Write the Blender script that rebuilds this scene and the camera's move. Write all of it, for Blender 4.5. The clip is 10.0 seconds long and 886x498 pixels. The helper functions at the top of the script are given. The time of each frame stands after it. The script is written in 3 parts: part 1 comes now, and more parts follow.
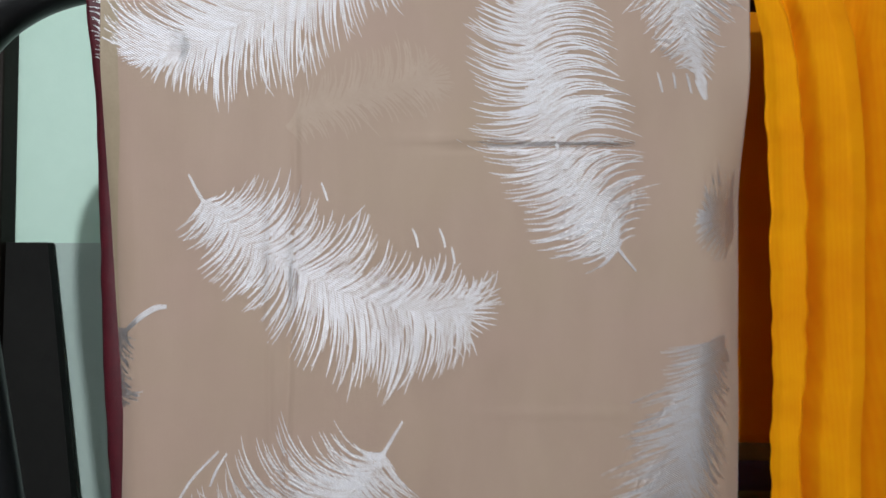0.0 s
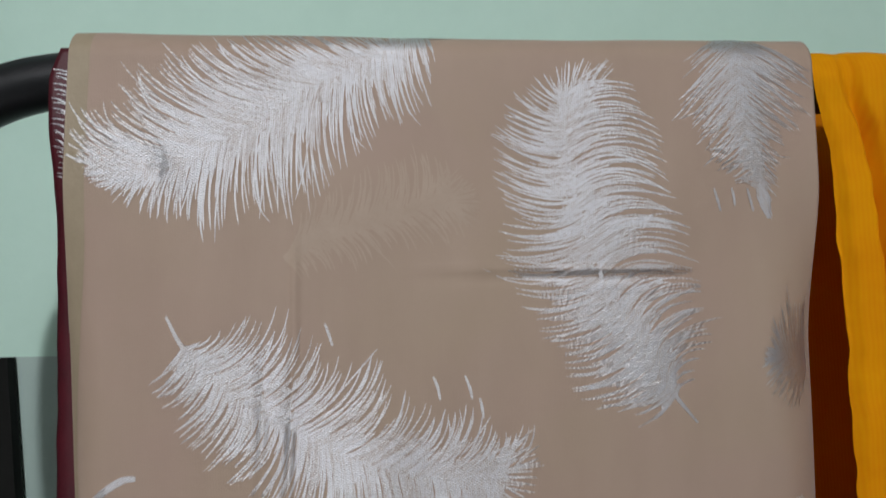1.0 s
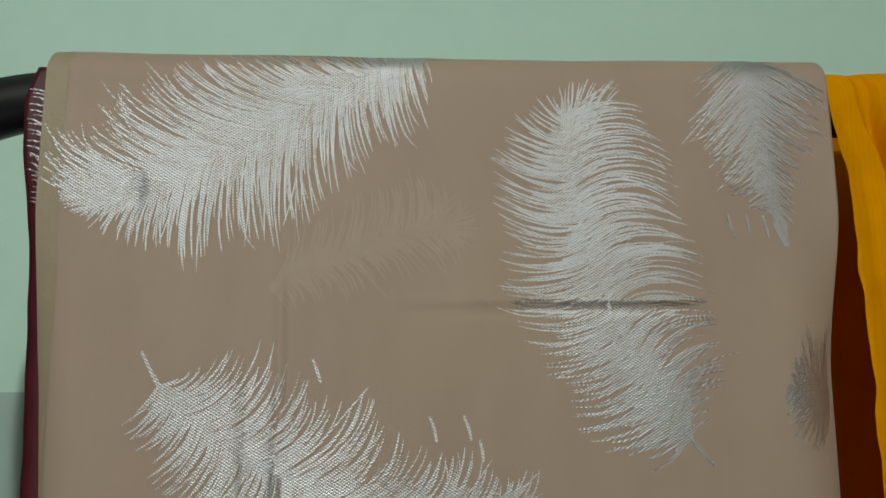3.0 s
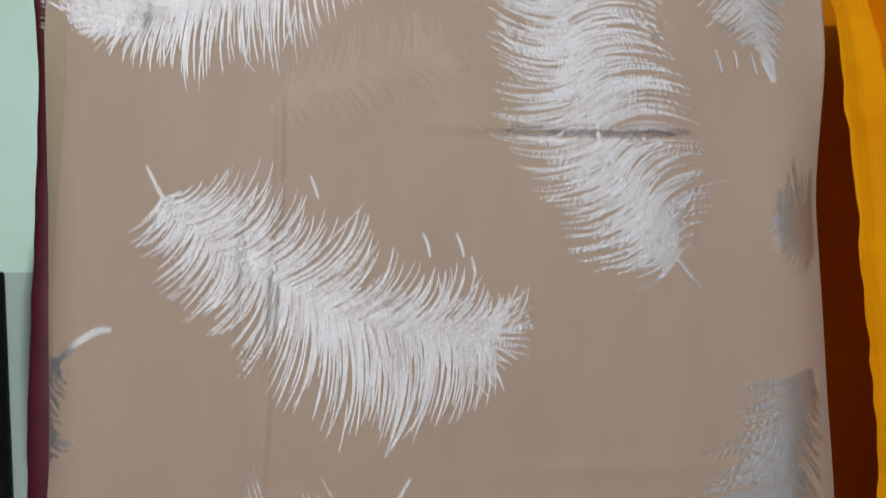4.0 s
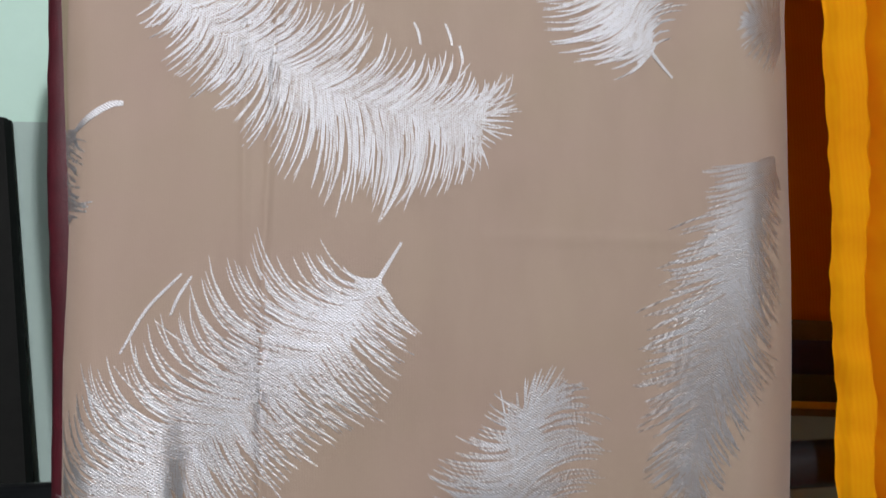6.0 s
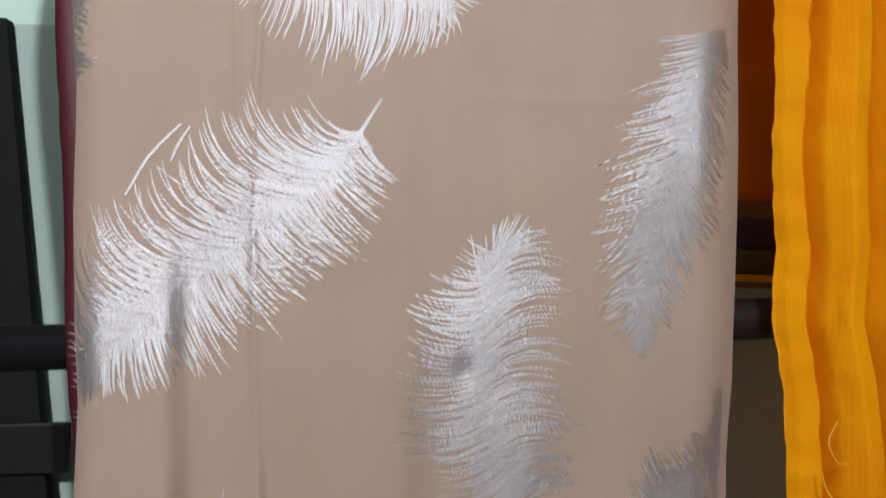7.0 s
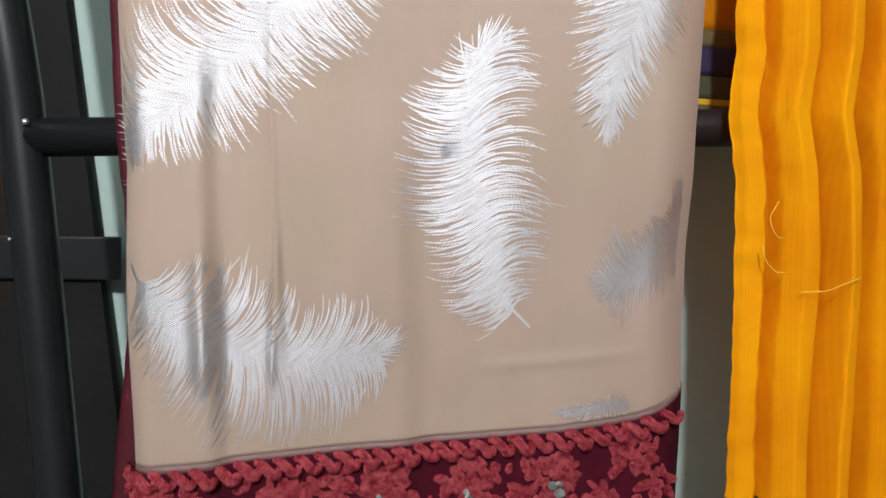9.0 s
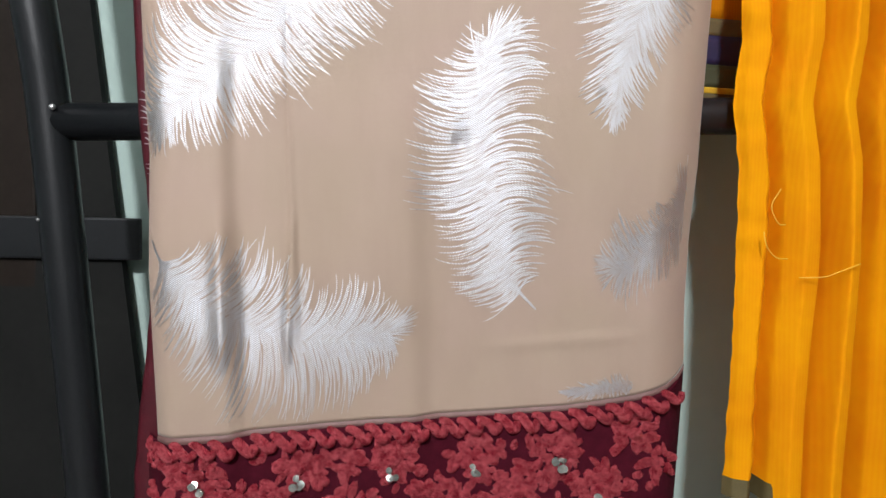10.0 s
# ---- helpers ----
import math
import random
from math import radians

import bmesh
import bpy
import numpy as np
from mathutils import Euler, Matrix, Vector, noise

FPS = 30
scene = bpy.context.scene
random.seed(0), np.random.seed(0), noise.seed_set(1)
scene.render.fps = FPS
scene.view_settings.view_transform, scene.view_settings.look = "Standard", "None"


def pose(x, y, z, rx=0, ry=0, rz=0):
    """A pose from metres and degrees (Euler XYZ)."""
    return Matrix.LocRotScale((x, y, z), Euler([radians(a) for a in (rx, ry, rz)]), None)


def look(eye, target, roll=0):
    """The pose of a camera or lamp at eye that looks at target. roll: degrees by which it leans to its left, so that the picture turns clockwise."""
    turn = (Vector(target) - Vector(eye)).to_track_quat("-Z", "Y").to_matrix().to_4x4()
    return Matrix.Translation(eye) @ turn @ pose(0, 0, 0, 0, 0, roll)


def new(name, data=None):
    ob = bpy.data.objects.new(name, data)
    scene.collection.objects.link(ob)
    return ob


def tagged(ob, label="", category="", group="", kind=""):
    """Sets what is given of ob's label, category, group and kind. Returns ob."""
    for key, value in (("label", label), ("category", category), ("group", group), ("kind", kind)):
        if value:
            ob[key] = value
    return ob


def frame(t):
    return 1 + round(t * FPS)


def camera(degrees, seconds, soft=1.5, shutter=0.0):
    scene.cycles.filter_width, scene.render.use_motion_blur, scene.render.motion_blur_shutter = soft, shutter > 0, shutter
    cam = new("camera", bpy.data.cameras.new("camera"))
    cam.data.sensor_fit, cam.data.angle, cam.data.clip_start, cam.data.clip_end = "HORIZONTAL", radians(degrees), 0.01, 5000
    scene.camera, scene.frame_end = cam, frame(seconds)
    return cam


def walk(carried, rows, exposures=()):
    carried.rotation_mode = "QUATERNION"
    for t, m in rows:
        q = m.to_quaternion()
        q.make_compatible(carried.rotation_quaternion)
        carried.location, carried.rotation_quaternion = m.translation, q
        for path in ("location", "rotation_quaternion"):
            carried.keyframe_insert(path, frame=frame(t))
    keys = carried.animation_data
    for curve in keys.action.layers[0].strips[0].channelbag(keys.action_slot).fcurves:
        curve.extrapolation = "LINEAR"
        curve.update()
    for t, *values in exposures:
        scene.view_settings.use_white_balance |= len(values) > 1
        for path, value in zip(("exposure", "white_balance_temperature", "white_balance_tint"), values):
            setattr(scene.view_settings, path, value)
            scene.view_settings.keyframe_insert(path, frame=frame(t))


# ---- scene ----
cam = camera(68.0, 10.0, soft=1.5, shutter=0.4)
PATH = [
    (0, (-0.0158, -0.5735, 1.1167), (0.1204, 1.4205, 1.1901), -0.21),
    (0.5, (-0.0374, -0.5114, 1.1503), (0.1160, 1.4785, 1.2795), -0.22),
    (1, (-0.0367, -0.4873, 1.2013), (0.1322, 1.4956, 1.4000), -0.64),
    (1.5, (-0.0400, -0.4686, 1.2181), (0.1377, 1.5068, 1.4752), -0.70),
    (2, (-0.0320, -0.4370, 1.2217), (0.1420, 1.5356, 1.5018), -0.74),
    (3.5, (-0.0311, -0.4642, 1.1584), (0.1272, 1.5075, 1.4541), -0.39),
    (4, (-0.0228, -0.4564, 1.0831), (0.1221, 1.5207, 1.3483), -0.30),
    (4.5, (-0.0220, -0.4584, 1.0419), (0.1222, 1.5243, 1.2620), -0.25),
    (5, (-0.0215, -0.4672, 1.0198), (0.1179, 1.5181, 1.2174), -0.27),
    (5.5, (-0.0229, -0.4694, 0.9853), (0.1226, 1.5168, 1.1696), -0.19),
    (7, (-0.0104, -0.5227, 0.8457), (0.1714, 1.4671, 0.9333), 0.05),
    (7.5, (-0.0069, -0.5500, 0.7838), (0.1661, 1.4420, 0.8259), 0.05),
    (8, (0.0054, -0.5658, 0.7390), (0.1574, 1.4283, 0.7176), 0.22),
    (8.5, (0.0221, -0.5821, 0.7163), (0.1386, 1.4135, 0.6521), 0.40),
    (9, (0.0230, -0.6092, 0.7092), (0.1061, 1.3869, 0.6161), 0.79),
    (9.5, (0.0243, -0.6247, 0.7085), (0.0833, 1.3711, 0.5931), 1.15),
    (10, (0.0250, -0.6310, 0.7089), (0.0717, 1.3636, 0.5695), 1.25),
]
walk(cam, [(t, look(eye, target, roll)) for t, eye, target, roll in PATH],
     exposures=[
         (0.0, -0.25, 6450, 10), (0.5, -0.34, 6500, 10), (1.0, -0.64, 6500, 10), (1.5, -0.74, 6700, -2), (2.1, -0.90, 6950, -3), (3.4, -0.82, 7000, 0), (4.0, -0.40, 6600, 9),
         (5.5, -0.21, 6500, 12), (7.0, 0.0, 6500, 12), (8.5, 0.38, 6500, 10), (10.0, 0.56, 6500, 10)])

# ---- light: one bulb on the wall behind and above the viewer ----
world = bpy.data.worlds.new("room_world")
world.use_nodes = True
world.node_tree.nodes["Background"].inputs[0].default_value = (0.5, 0.6, 0.7, 1)
world.node_tree.nodes["Background"].inputs[1].default_value = 0.008
scene.world = world
LAMP = Vector((-0.40, -2.70, 2.28))
bulb_light = bpy.data.lights.new("bulb_light", "POINT")
bulb_light.energy, bulb_light.shadow_soft_size, bulb_light.color = 262, 0.07, (1.0, 1.0, 1.04)
new("bulb_light", bulb_light).location = LAMP


# ---- materials ----
class Nodes:
    """A node material and short ways to add nodes to it."""

    def __init__(self, name):
        self.mat = bpy.data.materials.new(name)
        self.mat.use_nodes = True
        self.tree = self.mat.node_tree
        self.bsdf = self.tree.nodes["Principled BSDF"]

    def add(self, kind, **values):
        n = self.tree.nodes.new(kind)
        for key, v in values.items():
            n.inputs[key.replace("_", " ")].default_value = v
        return n

    def join(self, a, b):
        self.tree.links.new(a, b)

    def coords(self, scale=(1, 1, 1), turn=(0, 0, 0)):
        tc, mp = self.add("ShaderNodeTexCoord"), self.add("ShaderNodeMapping")
        mp.inputs["Scale"].default_value = scale
        mp.inputs["Rotation"].default_value = turn
        self.join(tc.outputs["Object"], mp.inputs["Vector"])
        return mp.outputs["Vector"]

    def noise(self, scale, detail=3.0, rough=0.6, vec=None):
        n = self.add("ShaderNodeTexNoise", Scale=scale, Detail=detail, Roughness=rough)
        self.join(vec or self.coords(), n.inputs["Vector"])
        return n.outputs["Fac"]

    def wave(self, period, way, wobble=0.0):
        """Threads side by side: a sine along the direction way, with the given period in metres, wavering by wobble metres."""
        dot = self.add("ShaderNodeVectorMath")
        dot.operation = "DOT_PRODUCT"
        self.join(self.coords(), dot.inputs[0])
        dot.inputs[1].default_value = Vector(way).normalized() * (2 * math.pi / period)
        run = dot.outputs["Value"]
        if wobble:
            run = self.math("ADD", run, self.math("MULTIPLY", self.noise(90, 2), wobble * 2 * math.pi / period))
        return self.math("MULTIPLY_ADD", self.math("SINE", run, 0.0), 0.5, 0.5)

    def ramp(self, fac, stops):
        n = self.add("ShaderNodeValToRGB")
        el = n.color_ramp.elements
        el[0].position, el[0].color = stops[0][0], (*stops[0][1], 1)
        el[1].position, el[1].color = stops[-1][0], (*stops[-1][1], 1)
        for pos, col in stops[1:-1]:
            e = el.new(pos)
            e.color = (*col, 1)
        self.join(fac, n.inputs["Fac"])
        return n.outputs["Color"]

    def math(self, op, a, b, c=0.0):
        n = self.add("ShaderNodeMath")
        n.operation = op
        for k, v in enumerate((a, b, c)):
            if isinstance(v, (int, float)):
                n.inputs[k].default_value = v
            else:
                self.join(v, n.inputs[k])
        return n.outputs[0]

    def mix(self, fac, a, b, blend="MIX"):
        n = self.add("ShaderNodeMix")
        n.data_type, n.blend_type = "RGBA", blend
        for k, v in ((0, fac), (6, a), (7, b)):
            if isinstance(v, (int, float)):
                n.inputs[k].default_value = v
            elif isinstance(v, tuple):
                n.inputs[k].default_value = (*v, 1)
            else:
                self.join(v, n.inputs[k])
        return n.outputs[2]

    def bump(self, height, strength, distance):
        n = self.add("ShaderNodeBump", Strength=strength, Distance=distance)
        self.join(height, n.inputs["Height"])
        self.join(n.outputs["Normal"], self.bsdf.inputs["Normal"])

    def set(self, **values):
        for key, v in values.items():
            slot = self.bsdf.inputs[key.replace("_", " ")]
            if isinstance(v, (int, float)):
                slot.default_value = v
            elif isinstance(v, tuple):
                slot.default_value = (*v, 1)
            else:
                self.join(v, slot)
        return self


def mottled(name, dark, light, scale, rough=0.6, bump_scale=200.0, bump=0.2, depth=0.001, **extra):
    n = Nodes(name)
    big = n.noise(scale, 4)
    small = n.noise(scale * 9, 3)
    fac = n.math("ADD", n.math("MULTIPLY", big, 0.65), n.math("MULTIPLY", small, 0.35))
    n.set(Base_Color=n.ramp(fac, [(0.3, dark), (0.7, light)]), Roughness=rough, **extra)
    n.bump(n.noise(bump_scale, 3), bump, depth)
    return n.mat


def beige_satin():
    n = Nodes("beige_satin")
    # faint pile streaks along the length, soft stains, thread weave
    streak = n.noise(14, 4, 0.6, n.coords((1.6, 1, 0.5)))
    stain = n.noise(7, 5)
    rosy = n.noise(5.5, 3, 0.5, n.coords((1, 1, 1.7), (0.4, 0.2, 0.9)))
    base = n.ramp(streak, [(0.3, (0.370, 0.273, 0.210)), (0.7, (0.405, 0.303, 0.234))])
    base = n.mix(n.math("MULTIPLY", n.ramp(stain, [(0.42, (0, 0, 0)), (0.68, (1, 1, 1))]), 0.5), base, (0.395, 0.306, 0.217))
    base = n.mix(n.math("MULTIPLY", n.ramp(rosy, [(0.45, (0, 0, 0)), (0.7, (1, 1, 1))]), 0.5), base, (0.414, 0.294, 0.243))
    warp = n.wave(0.0011, (1, 0, 0), 0.0006)
    weft = n.wave(0.0011, (0, 0, 1), 0.0006)
    weave = n.math("MULTIPLY", warp, weft)
    base = n.mix(n.math("MULTIPLY", weave, 0.10), base, (0.52, 0.408, 0.335))
    n.set(Base_Color=base, Roughness=0.62, Sheen_Weight=0.15, Sheen_Roughness=0.4)
    n.bsdf.inputs["Specular IOR Level"].default_value = 0.3
    h = n.math("ADD", n.math("MULTIPLY", weave, 0.15), n.noise(60, 4))
    n.bump(h, 0.12, 0.002)
    return n.mat


def silver_foil(name="silver_foil", ground=(0.385, 0.290, 0.222)):
    n = Nodes(name)
    # metal leaf on the raised threads of a twill: the cloth shows between them
    d1 = n.wave(0.0017, (1, 0, 1.6), 0.0016)
    d2 = n.wave(0.0017, (1, 0, -1.6), 0.0016)
    grain = n.noise(620, 2)
    worn = n.math("ADD", n.math("MULTIPLY", n.noise(38, 4, 0.65), 0.5), n.math("MULTIPLY", n.noise(11, 3, 0.6), 0.5))
    dots = n.math("ADD", n.math("MULTIPLY", d1, 0.5), n.math("MULTIPLY", d2, 0.5))
    m = n.math("ADD", n.math("MULTIPLY", dots, 0.85), n.math("MULTIPLY", grain, 0.70))
    m = n.math("ADD", m, n.math("MULTIPLY", worn, 0.90))
    island = n.add("ShaderNodeNewGeometry").outputs["Random Per Island"]
    m = n.math("ADD", m, n.math("MULTIPLY_ADD", island, 0.36, -0.18))
    cover = n.ramp(n.math("MULTIPLY", m, 0.8), [(0.73, (0, 0, 0)), (0.87, (1, 1, 1))])
    n.set(Base_Color=n.mix(cover, ground, (0.65, 0.65, 0.67)), Metallic=n.math("MULTIPLY", cover, 0.95), Roughness=0.47)
    n.bump(n.math("ADD", n.math("MULTIPLY", dots, 1.0), n.math("MULTIPLY", grain, 0.8)), 0.45, 0.0009)
    return n.mat


def yellow_cotton(name, a, b):
    n = Nodes(name)
    ribs = n.wave(0.0031, (1, 0, 0.012), 0.0012)
    weft = n.wave(0.0018, (0, 0, 1), 0.0012)
    patch = n.noise(9, 4)
    base = n.ramp(n.math("ADD", n.math("MULTIPLY", patch, 0.94), n.math("MULTIPLY", ribs, 0.06)), [(0.3, a), (0.75, b)])
    base = n.mix(n.math("MULTIPLY", n.math("MULTIPLY", ribs, weft), 0.14), base, (0.78, 0.42, 0.006))
    n.set(Base_Color=base, Roughness=0.85)
    n.bsdf.inputs["Specular IOR Level"].default_value = 0.12
    n.bump(n.math("ADD", n.math("MULTIPLY", ribs, 0.6), n.math("MULTIPLY", weft, 0.6)), 0.10, 0.0010)
    see = n.add("ShaderNodeBsdfTranslucent")
    n.join(base, see.inputs["Color"])
    both = n.add("ShaderNodeMixShader", Fac=0.22)
    n.join(n.bsdf.outputs[0], both.inputs[1])
    n.join(see.outputs[0], both.inputs[2])
    n.join(both.outputs[0], n.tree.nodes["Material Output"].inputs["Surface"])
    return n.mat


def wall_paint(name, low, high):
    n = Nodes(name)
    fac = n.math("ADD", n.math("MULTIPLY", n.noise(2.5, 4), 0.6), n.math("MULTIPLY", n.noise(30, 4), 0.4))
    n.set(Base_Color=n.ramp(fac, [(0.3, low), (0.7, high)]), Roughness=0.7)
    n.bump(n.noise(120, 3), 0.15, 0.001)
    return n.mat


BEIGE = beige_satin()
FOIL = silver_foil()
FOIL_ON_MAROON = silver_foil("silver_foil_on_maroon", (0.10, 0.02, 0.03))
FAINT = mottled("faint_show_through", (0.392, 0.296, 0.222), (0.436, 0.336, 0.256), 60)
SELVEDGE = mottled("olive_selvedge", (0.32, 0.26, 0.175), (0.37, 0.30, 0.205), 30)
MAROON = mottled("maroon_silk", (0.048, 0.0025, 0.007), (0.085, 0.005, 0.012), 40, 0.5, 700, 0.3)
NET = mottled("maroon_net", (0.036, 0.002, 0.007), (0.070, 0.005, 0.013), 90, 0.9, 900, 0.6, 0.001, Specular_IOR_Level=0.1)
def red_embroidery():
    n = Nodes("red_embroidery")
    thread = n.wave(0.0009, (1, 0, 0.6), 0.004)
    fac = n.math("ADD", n.math("MULTIPLY", n.noise(140, 4, 0.7), 0.75), n.math("MULTIPLY", thread, 0.25))
    n.set(Base_Color=n.ramp(fac, [(0.36, (0.22, 0.008, 0.022)), (0.48, (0.72, 0.040, 0.070)), (0.64, (0.92, 0.20, 0.23))]), Roughness=0.22)
    n.bump(n.math("ADD", thread, n.noise(420, 3)), 1.0, 0.0020)
    return n.mat


VELVET = red_embroidery()
PIPING = mottled("mauve_piping", (0.13, 0.065, 0.060), (0.20, 0.105, 0.092), 120)
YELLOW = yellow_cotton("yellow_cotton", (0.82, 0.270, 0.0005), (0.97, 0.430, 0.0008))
# the same cotton, darkened for the shade the rear drape hangs in
YELLOW_SHADED = yellow_cotton("yellow_cotton_shaded", (0.50, 0.155, 0.0005), (0.60, 0.22, 0.0008))
# hem colours, taken down for the shade around the rear hem
OLIVE = mottled("olive_band", (0.075, 0.058, 0.02), (0.12, 0.09, 0.032), 60, 0.6, 500, 0.3)
NAVY = mottled("navy_band", (0.011, 0.008, 0.040), (0.018, 0.012, 0.058), 60, 0.6, 500, 0.3)
GREENB = mottled("green_band", (0.030, 0.038, 0.014), (0.055, 0.058, 0.024), 60, 0.6, 500, 0.3)
GOLD = mottled("gold_line", (0.46, 0.27, 0.012), (0.58, 0.36, 0.02), 60, 0.5, 500, 0.3)
THREAD = mottled("pale_yellow_thread", (0.72, 0.40, 0.02), (0.86, 0.50, 0.04), 200)
TUBE = mottled("black_enamel", (0.0050, 0.0058, 0.0066), (0.010, 0.0112, 0.0128), 25, 0.36, 300, 0.15)
WELD = mottled("bare_steel", (0.5, 0.5, 0.5), (0.75, 0.75, 0.75), 200, 0.35, 500, 0.3, 0.001, Metallic=0.8)
SEQUIN = mottled("silver_sequin", (0.55, 0.53, 0.48), (0.85, 0.84, 0.80), 300, 0.22, 500, 0.3, 0.001, Metallic=0.95)
MINT = wall_paint("mint_paint", (0.50, 0.72, 0.61), (0.56, 0.78, 0.67))
MINT_LOW = wall_paint("mint_dado_paint", (0.36, 0.47, 0.43), (0.41, 0.53, 0.48))
ROOM = wall_paint("grey_green_paint", (0.075, 0.085, 0.085), (0.10, 0.11, 0.11))
CEIL = wall_paint("white_ceiling_paint", (0.34, 0.34, 0.33), (0.40, 0.40, 0.39))
FLOOR = mottled("grey_floor_tile", (0.10, 0.095, 0.09), (0.15, 0.14, 0.13), 6, 0.35, 200, 0.05)
WOOD = mottled("dark_brown_wood", (0.010, 0.007, 0.005), (0.018, 0.013, 0.010), 14, 0.6, 120, 0.2, 0.001, Specular_IOR_Level=0.12)
BOARD = mottled("dark_grey_laminate", (0.0070, 0.0073, 0.0067), (0.0120, 0.0123, 0.0112), 10, 0.7, 300, 0.1, 0.001, Specular_IOR_Level=0.12)
PLASTIC = mottled("white_plastic", (0.7, 0.7, 0.68), (0.78, 0.78, 0.76), 40, 0.4)
GLOW = Nodes("lit_bulb_glass").set(Base_Color=(0.9, 0.9, 0.88), Emission_Color=(1.0, 0.95, 0.88), Emission_Strength=6.0).mat


# ---- building helpers ----
def mesh_of(name, verts, faces, material, smooth=True):
    me = bpy.data.meshes.new(name)
    me.from_pydata([tuple(v) for v in verts], [], faces)
    me.materials.append(material)
    if smooth:
        me.shade_smooth()
    me.update()
    return me


def part(name, me, parent=None, label=""):
    ob = new(name, me)
    if parent:
        ob.parent = parent
    return tagged(ob, label)


def thing(name, label, category, group="", kind=""):
    return tagged(new(name), label, category, group, kind)


def sheet(fn, nu, nv):
    """Vertices and quads of a sheet fn(u, v) with u and v from 0 to 1."""
    verts = [fn(i / nu, j / nv) for j in range(nv + 1) for i in range(nu + 1)]
    w = nu + 1
    return verts, [(j * w + i, j * w + i + 1, (j + 1) * w + i + 1, (j + 1) * w + i) for j in range(nv) for i in range(nu)]


def slab(fn, nu, nv, thick):
    """A cloth of real thickness: fn's sheet, a second one behind it and the rim between them."""
    front, faces = sheet(fn, nu, nv)
    n, w = len(front), nu + 1
    verts = front + [(p[0], p[1] + thick, p[2]) for p in front]
    faces = faces + [tuple(n + k for k in reversed(f)) for f in faces]
    rim = [i for i in range(w)] + [j * w + nu for j in range(1, nv + 1)]
    rim += [nv * w + i for i in range(nu - 1, -1, -1)] + [j * w for j in range(nv - 1, 0, -1)]
    for a, b in zip(rim, rim[1:] + rim[:1]):
        faces.append((a, n + a, n + b, b))
    return verts, faces


def track(z, table):
    """The value at height z on a table of (height, value), from high to low."""
    zs, vs = [r[0] for r in table][::-1], [r[1] for r in table][::-1]
    return float(np.interp(z, zs, vs))


def box_mesh(name, size, at, material, bevel=0.004):
    bm = bmesh.new()
    bmesh.ops.create_cube(bm, size=1.0, matrix=Matrix.Translation(at) @ Matrix.Diagonal((*size, 1)))
    if bevel:
        bmesh.ops.bevel(bm, geom=bm.edges[:], offset=bevel, segments=2, affect="EDGES", profile=0.6)
    me = bpy.data.meshes.new(name)
    bm.to_mesh(me)
    bm.free()
    me.materials.append(material)
    return me


def pipe(name, points, radius, material, sides=24, taper=None):
    """A round tube along a line of points, closed at both ends."""
    pts = [Vector(p) for p in points]
    verts, faces = [], []
    up = Vector((0, 1, 0))
    for k, p in enumerate(pts):
        d = (pts[min(k + 1, len(pts) - 1)] - pts[max(k - 1, 0)]).normalized()
        side = d.cross(up)
        side = side.normalized() if side.length > 1e-4 else Vector((1, 0, 0))
        top = side.cross(d).normalized()
        r = radius * (taper(k / (len(pts) - 1)) if taper else 1)
        verts += [p + r * (math.cos(2 * math.pi * s / sides) * side + math.sin(2 * math.pi * s / sides) * top) for s in range(sides)]
    for k in range(len(pts) - 1):
        for s in range(sides):
            a, b = k * sides + s, k * sides + (s + 1) % sides
            faces.append((a, b, b + sides, a + sides))
    faces.append(tuple(range(sides - 1, -1, -1)))
    faces.append(tuple(len(verts) - sides + s for s in range(sides)))
    return mesh_of(name, verts, faces, material)


def smooth_line(points, steps=8):
    """A Catmull-Rom line through the points."""
    p = [Vector(q) for q in points]
    p = [2 * p[0] - p[1]] + p + [2 * p[-1] - p[-2]]
    out = []
    for k in range(1, len(p) - 2):
        for s in range(steps):
            t = s / steps
            out.append(0.5 * (2 * p[k] + (p[k + 1] - p[k - 1]) * t + (2 * p[k - 1] - 5 * p[k] + 4 * p[k + 1] - p[k + 2]) * t * t
                              + (3 * p[k] - p[k - 1] - 3 * p[k + 1] + p[k + 2]) * t ** 3))
    return out + [p[-2]]


# ---- the room ----
WALL_Y, DADO = 0.32, 1.158
wall = thing("wall_north", "mint green painted wall with a duller dado", "wall", kind="structure")
part("upper_wall", box_mesh("upper_wall", (4.4, 0.12, 2.8 - DADO), (0, WALL_Y + 0.06, (2.8 + DADO) / 2), MINT, 0), wall)
part("dado", box_mesh("dado", (4.4, 0.122, DADO), (0, WALL_Y + 0.06, DADO / 2), MINT_LOW, 0), wall, "duller mint paint")
for nm, size, at in (("wall_south", (4.4, 0.12, 2.8), (0, -3.06, 1.4)), ("wall_east", (0.12, 3.32, 2.8), (2.26, -1.34, 1.4)),
                     ("wall_west", (0.12, 3.32, 2.8), (-2.26, -1.34, 1.4))):
    tagged(new(nm, box_mesh(nm, size, at, ROOM, 0)), "plain painted room wall", "wall", kind="structure")
tagged(new("ceiling", box_mesh("ceiling", (4.64, 3.62, 0.1), (0, -1.34, 2.85), CEIL, 0)), "plain white painted ceiling", "ceiling", kind="structure")
tagged(new("floor", box_mesh("floor", (4.64, 3.62, 0.1), (0, -1.34, -0.05), FLOOR, 0)), "plain grey tiled floor", "floor", kind="structure")

